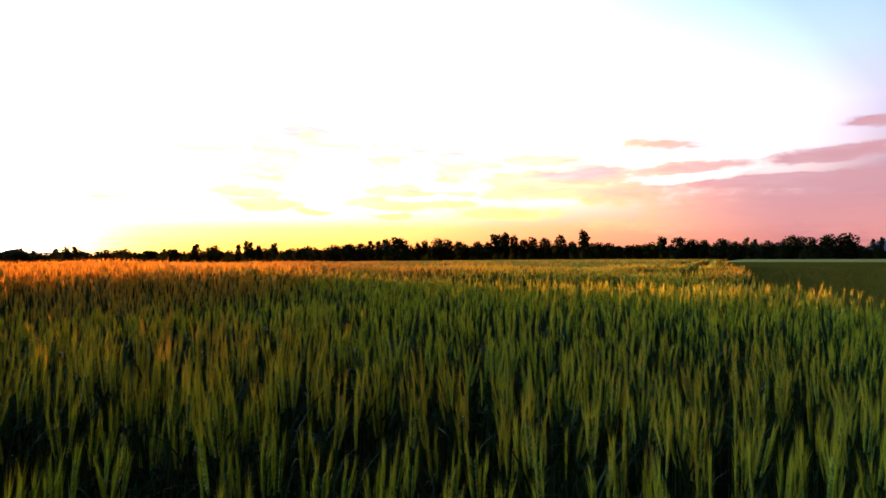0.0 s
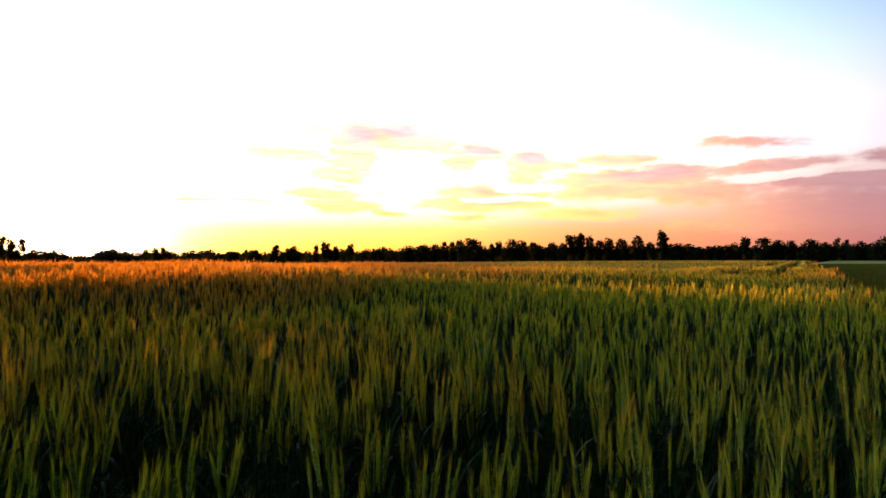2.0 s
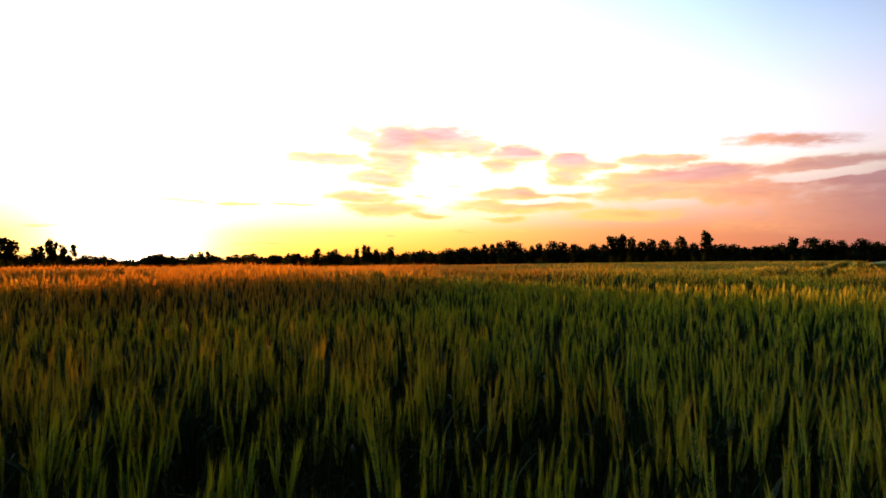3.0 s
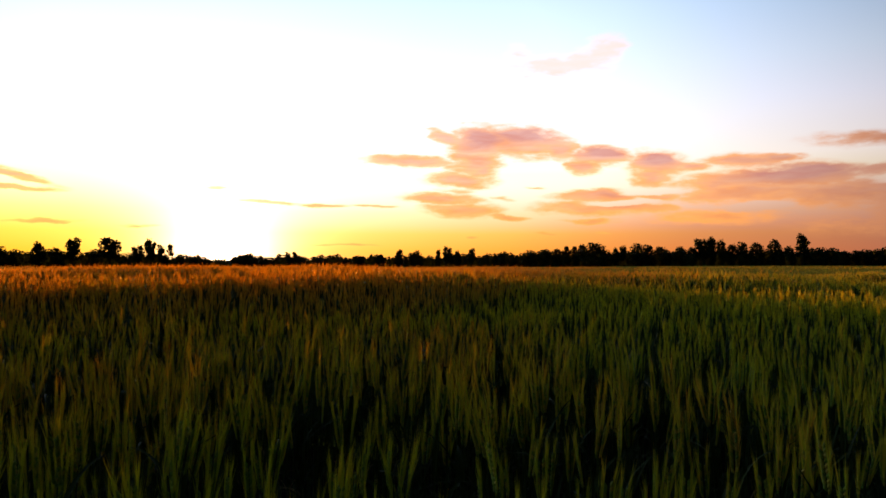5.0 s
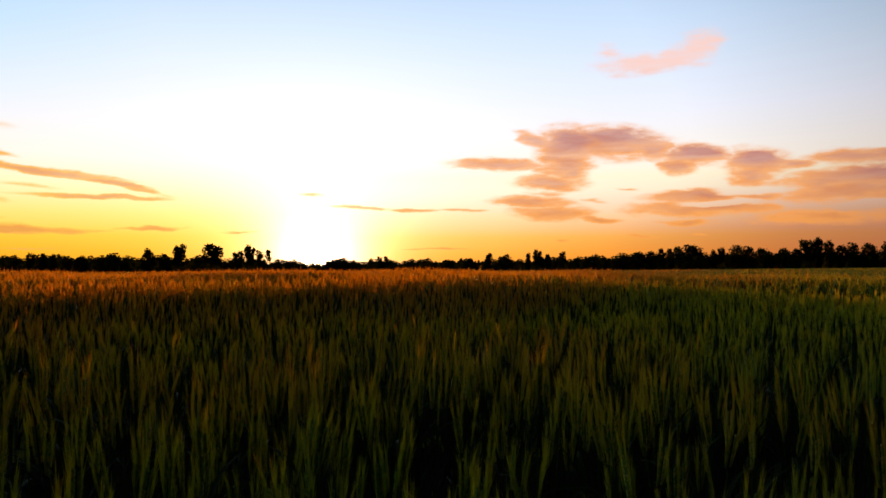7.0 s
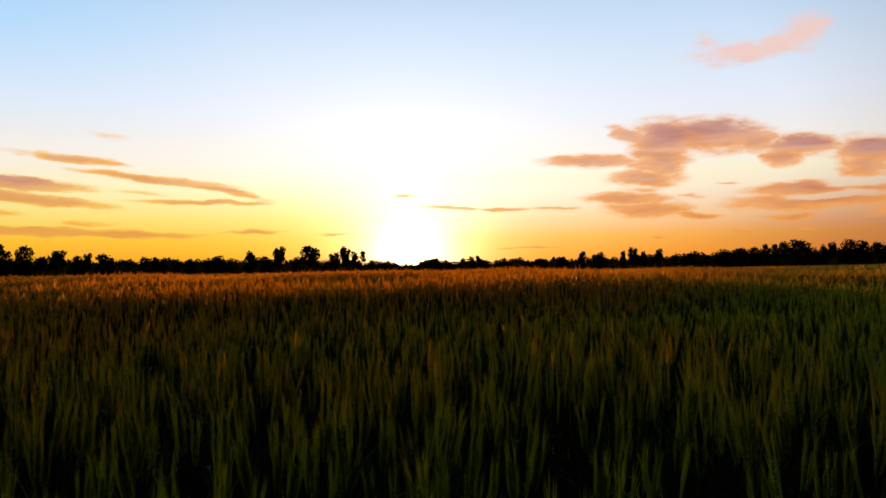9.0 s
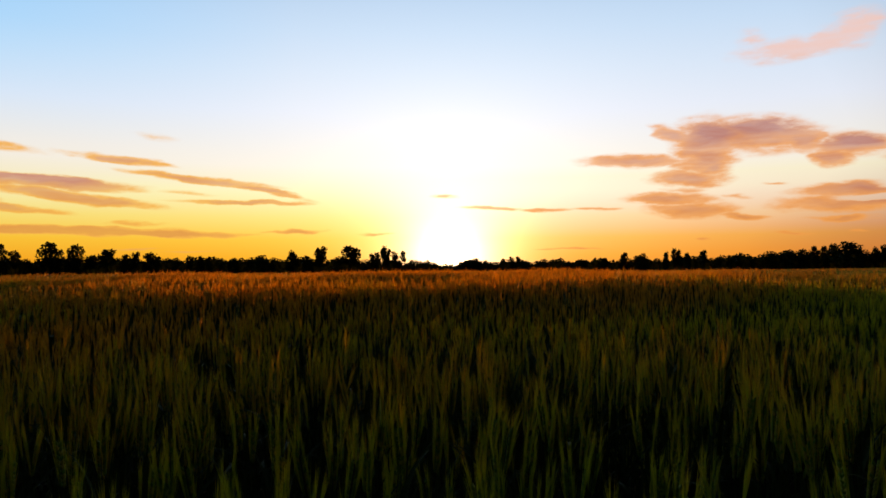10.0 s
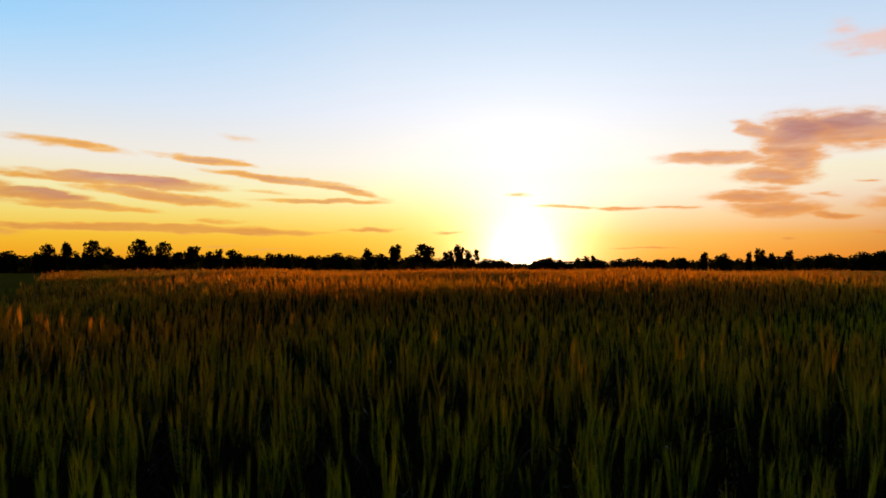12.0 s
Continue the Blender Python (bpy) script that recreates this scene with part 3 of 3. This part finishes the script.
def leaf_clump(P, at, size, rnd):
    u = Vector((rnd.gauss(0, 1), rnd.gauss(0, 1), rnd.gauss(0, 1))).normalized()
    w = u.orthogonal().normalized()
    w.rotate(Matrix.Rotation(rnd.uniform(0, 6.28), 3, u))
    v = u.cross(w)
    n = len(P.v)
    for j in range(5):
        a = 2 * math.pi * j / 5
        rr = size * rnd.uniform(0.55, 1.0)
        P.v.append(at + w * rr * math.cos(a) + v * rr * math.sin(a))
    P.face(tuple(range(n, n + 5)), 0)


def tree(kind, rnd):
    """A tree one metre high: tapered trunk, limbs, and a crown of many leaf clumps."""
    body = new("tree")
    T, C = Plant(), Plant()
    spread, bare, lobes = {"round": (0.34, 0.12, 13), "tall": (0.20, 0.15, 11), "open": (0.27, 0.40, 13), "spread": (0.42, 0.3, 11), "bush": (0.5, 0.02, 10)}[kind]
    bow = Vector((rnd.uniform(-1, 1), rnd.uniform(-1, 1), 0)) * 0.05
    spine = lambda s: Vector((0, 0, 0.92 * s)) + bow * s * s
    T.tube([spine(i / 6) for i in range(7)], [0.026 * (1 - 0.85 * i / 6) for i in range(7)], 7, 0)
    for i in range(lobes):
        s = bare + (1 - bare) * (i + 0.5) / lobes
        a = 2.4 * i + rnd.uniform(-0.5, 0.5)
        profile = {"round": math.sin(math.pi * min(1, 0.18 + 0.82 * (s - bare) / (1 - bare))) ** 0.6, "tall": 0.5 + 0.5 * math.sin(math.pi * s), "open": rnd.uniform(0.5, 1.0),
                   "spread": 0.45 + 0.75 * (s - bare) / (1 - bare), "bush": 1 - 0.45 * s}[kind]
        reach = spread * profile * rnd.uniform(0.45, 0.85)
        start = spine(s * 0.72)
        end = spine(s) + Vector((math.cos(a), math.sin(a), 0)) * reach
        end.z = min(end.z, 0.93)
        T.tube([start, start.lerp(end, 0.5) + Vector((0, 0, -0.015)), end], [0.010, 0.006, 0.003], 4, 0)
        big = {"round": 0.17, "tall": 0.12, "open": 0.125, "spread": 0.14, "bush": 0.24}[kind] * rnd.uniform(0.75, 1.2)
        for _ in range(int(95 * (0.8 if kind == "open" else 1.0))):
            d = Vector((rnd.gauss(0, 1), rnd.gauss(0, 1), rnd.gauss(0, 0.8))).normalized() * big * rnd.random() ** 0.45
            q = end + d
            if 0.02 < q.z < 1.0:
                leaf_clump(C, q, rnd.uniform(0.026, 0.05), rnd)
    part("trunk", T, [BARK], body)
    part("crown", C, [FOLIAGE], body)
    return body


trnd = random.Random(5)
MODELS = {k: [tree(k, trnd) for _ in range(n)] for k, n in (("round", 4), ("tall", 3), ("open", 4), ("spread", 2), ("bush", 4))}
SIZES = {"round": 0.42, "tall": 0.26, "open": 0.34, "spread": 0.5, "bush": 0.62}
WORDS = {"round": "dark broadleaf tree with a dense rounded crown on the skyline", "tall": "tall narrow dark tree standing above the far hedge",
         "open": "gappy dark tree with separate leaf clumps on the skyline", "spread": "dark tree with a wide spreading crown on the skyline",
         "bush": "low dark bushy shrub in the far hedge"}
used = set()
NAMES = {"r": "round", "t": "tall", "o": "open", "s": "spread", "b": "bush"}


def plant_tree(az_at, top, half, letter, far=410.0):
    """A tree at that azimuth whose top stands top degrees up and whose crown is half degrees wide each way."""
    kind = NAMES[letter]
    far = far + trnd.uniform(-12, 12)
    p = heading(az_at) * far
    z = float(land(np.array(p.x), np.array(p.y)))
    high = EYE - z + far * math.tan(radians(top))
    wide = 1.7 * far * math.tan(radians(half)) / SIZES[kind]
    model = trnd.choice(MODELS[kind])
    m = Matrix.Translation((p.x, p.y, z - 0.05)) @ Matrix.Rotation(trnd.uniform(0, 6.28), 4, "Z") @ Matrix.Diagonal((wide, wide, high, 1))
    if model in used:
        ob = copy_thing(model, m)
        ob.matrix_basis = m
    else:
        used.add(model)
        ob = model
        ob.matrix_basis = m
        tagged(ob, WORDS[kind], "tree" if kind != "bush" else "shrub", "trees on the skyline")


def row_of_trees(text):
    """Words of azimuth,top,half-width,kind."""
    for word in text.split():
        a, t, h, k = word.split(",")
        plant_tree(float(a), float(t), float(h), k)

row_of_trees("-32.6,1.45,0.50,r -31.7,0.86,0.39,b -30.8,1.44,0.36,s -30.0,0.80,0.33,b -29.0,1.73,0.68,r -27.8,1.68,0.52,r -26.8,1.49,0.39,r -26.1,1.58,0.32,o -25.4,1.71,0.47,r -24.8,1.28,0.37,b -24.0,1.33,0.33,r -23.5,1.17,0.30,b")
row_of_trees("-22.9,1.54,0.41,s -21.9,1.26,0.42,r -21.0,1.48,0.50,r -19.7,1.41,0.35,r -18.9,1.46,0.40,r -18.0,1.63,0.52,r -16.7,1.69,0.33,o -16.0,0.80,0.33,b -15.2,1.06,0.54,r -14.2,1.02,0.29,o -13.4,1.02,0.38,r -12.1,1.25,0.51,r")
row_of_trees("-11.4,1.25,0.26,b -10.9,2.25,0.39,o -10.1,1.38,0.26,o -9.2,1.87,0.39,r -7.9,1.66,0.44,r -7.0,1.70,0.39,r -6.3,1.57,0.39,r -5.6,1.89,0.26,o -5.0,2.11,0.22,t -4.6,2.02,0.40,o -4.1,1.98,0.35,o -3.5,1.36,0.31,r")
row_of_trees("-2.7,1.41,0.31,r -1.4,1.45,0.49,r -0.4,1.54,0.40,r 0.4,1.63,0.49,r 1.4,1.49,0.22,o 2.0,1.32,0.22,t 2.6,1.18,0.27,b 3.5,1.71,0.75,r 4.5,1.62,0.31,o 5.0,1.49,0.22,t 5.6,1.49,0.22,t 6.3,1.27,0.39,r")
row_of_trees("7.2,1.22,0.52,r 8.5,1.13,0.48,r 9.8,0.77,0.43,b 10.9,0.90,0.39,r 12.0,0.77,0.34,b 13.0,1.28,0.25,o 13.5,0.76,0.17,b 14.1,1.11,0.21,t 14.6,0.93,0.17,o 15.0,1.44,0.29,o 15.7,1.23,0.16,t 17.3,1.13,0.32,r")
row_of_trees("17.7,0.92,0.24,o 18.2,0.75,0.20,b 18.7,1.21,0.24,t 20.2,0.78,0.39,r 21.8,0.69,0.31,o 23.0,0.48,0.53,b 24.7,0.51,0.51,b 26.2,0.63,0.50,b 27.1,0.98,0.42,s 28.9,0.57,0.48,b 30.0,0.70,0.47,b 30.1,0.86,0.45,r")
row_of_trees("30.8,0.70,0.59,b 31.2,0.50,0.44,b 33.2,0.46,0.35,b 34.1,0.56,0.35,b 35.1,0.77,0.40,b 36.2,1.48,0.53,s 37.1,1.84,0.35,o 37.9,1.35,0.36,o 38.7,0.82,0.40,b 39.8,1.88,0.67,o 40.8,0.99,0.31,b 42.2,1.83,0.40,o")
row_of_trees("43.2,1.12,0.40,r 44.3,1.52,0.31,t 45.8,0.99,0.35,b 46.6,1.16,0.48,r 47.5,0.85,0.43,b 48.6,0.98,0.34,r 49.5,0.84,0.43,b 50.4,1.10,0.17,t 51.0,1.14,0.21,t 51.8,1.14,0.25,o 52.8,0.92,0.42,b 54.4,1.38,0.45,r")
row_of_trees("55.5,1.42,0.28,o 56.1,1.24,0.32,r 57.4,1.61,0.52,o 58.4,1.18,0.39,o 59.4,1.92,0.50,r 60.9,2.06,0.68,r 62.3,0.91,0.30,b 63.0,1.47,0.29,o 64.0,1.94,0.58,r 65.1,1.16,0.28,b 65.6,1.79,0.28,o 65.8,1.24,0.35,b")
row_of_trees("66.8,1.65,0.41,r 67.5,0.98,0.24,r 69.2,1.12,0.49,r 70.4,1.59,0.45,r 71.5,1.28,0.56,r")


def hedge_top(a):
    """How many degrees the hedge under the trees stands up at each azimuth."""
    return -0.3 * step(-28.8, -30.0, a) + 0.14 * step(35.5, 40.0, a) + 0.74 + 0.10 * np.sin(a * 1.9) + 0.08 * np.sin(a * 4.3 + 1) + 0.05 * np.sin(a * 9.7) + 0.30 * step(16.0, 2.0, a) - 0.14 * step(12, 18, a) * step(46, 38, a) - 0.16 * step(30.2, 31.2, a) * step(34.5, 33.5, a)


def far_hedge():
    """A thick hedge along the tree row: a lumpy core behind a skin of leaf clumps."""
    P = Plant()
    rnd = random.Random(9)
    a = np.linspace(84, -42, 700)
    for i, az_at in enumerate(a):
        top = EYE + 418 * math.tan(radians(float(hedge_top(az_at)) - 0.12))
        p = heading(float(az_at)) * (418 + 2 * math.sin(i * 1.7))
        for z in (-2.0, top * 0.5, top):
            P.v.append(Vector((p.x, p.y, z)))
    for i in range(len(a) - 1):
        for j in range(2):
            n = i * 3 + j
            P.face((n, n + 3, n + 4, n + 1), 0)
    for i in range(26000):
        az_at = rnd.uniform(-42, 84)
        far = rnd.uniform(408, 418)
        top = EYE + far * math.tan(radians(float(hedge_top(az_at))))
        p = heading(az_at) * far
        leaf_clump(P, Vector((p.x, p.y, top - (top + 1.8) * rnd.random() ** 1.6)), rnd.uniform(0.35, 0.8), rnd)
    v, sizes, loops, slots = P.arrays()
    return mesh_object("hedge", v, sizes, loops, [FOLIAGE], slots)


tagged(far_hedge(), "long dark overgrown hedge below the skyline trees", "hedge", kind="stuff")


# ---- the pale strip and the hill past the second field ----
def ring_bank(name, a0, a1, far, deep, high, mat, n=60, ragged=0.0):
    """A long low block along an arc, with a rounded top."""
    P = Plant()
    rnd = random.Random(3)
    for i in range(n + 1):
        az_at = a0 + (a1 - a0) * i / n
        fade = min(1.0, i / 4, (n - i) / 4)
        for d, h in ((0, -0.3), (0.1, 0.8), (0.3, 1.0), (0.7, 1.0), (1.0, -0.3)):
            p = heading(az_at) * (far + deep * d)
            z = float(land(np.array(p.x), np.array(p.y)))
            P.v.append(Vector((p.x, p.y, z + high * (h if h < 0 else h * fade * (1 + ragged * rnd.uniform(-1, 1))))))
    for i in range(n):
        for k in range(4):
            q = i * 5 + k
            P.face((q, q + 5, q + 6, q + 1), 0)
    v, sizes, loops, slots = P.arrays()
    return mesh_object(name, v, sizes, loops, [mat], slots, smooth=True)


tagged(ring_bank("crop_strip", -21.0, -42.0, 240, 60, 0.8, PALE), "pale ripe strip of grain beyond the dark field", "crop", kind="stuff")
tagged(ring_bank("hill", -28.0, -70.0, 3300, 700, 75.0, HAZY_WOODS, ragged=0.05), "low wooded hill tinted with haze far beyond the trees", "hill", kind="structure")


# ---- short grass on the second field ----
def grass(count):
    """Tufts of three blades each beyond the crop's right edge."""
    P = Plant()
    rnd = random.Random(21)
    while count:
        y = 3 + 90 * rnd.random() ** 1.5
        x = 1.75 + 0.31 * y + 0.07 * max(y - 15.0, 0.0) + 0.15 + rnd.random() ** 1.3 * 34
        if math.degrees(math.atan2(x, y)) > 44:
            continue
        count -= 1
        at = Vector((x, y, float(land(np.array(x), np.array(y))) - 0.01))
        for _ in range(3):
            P.blade(at + Vector((rnd.uniform(-0.05, 0.05), rnd.uniform(-0.05, 0.05), 0)),
                    at + Vector((rnd.uniform(-0.1, 0.1), rnd.uniform(-0.1, 0.1), rnd.uniform(0.08, 0.2))), rnd.uniform(0.006, 0.014), 0)
    v, sizes, loops, slots = P.arrays()
    return mesh_object("grass", v, sizes, loops, [GRASS], slots)


tagged(grass(20000), "short dark green grass of the neighbouring field", "grass", kind="stuff")
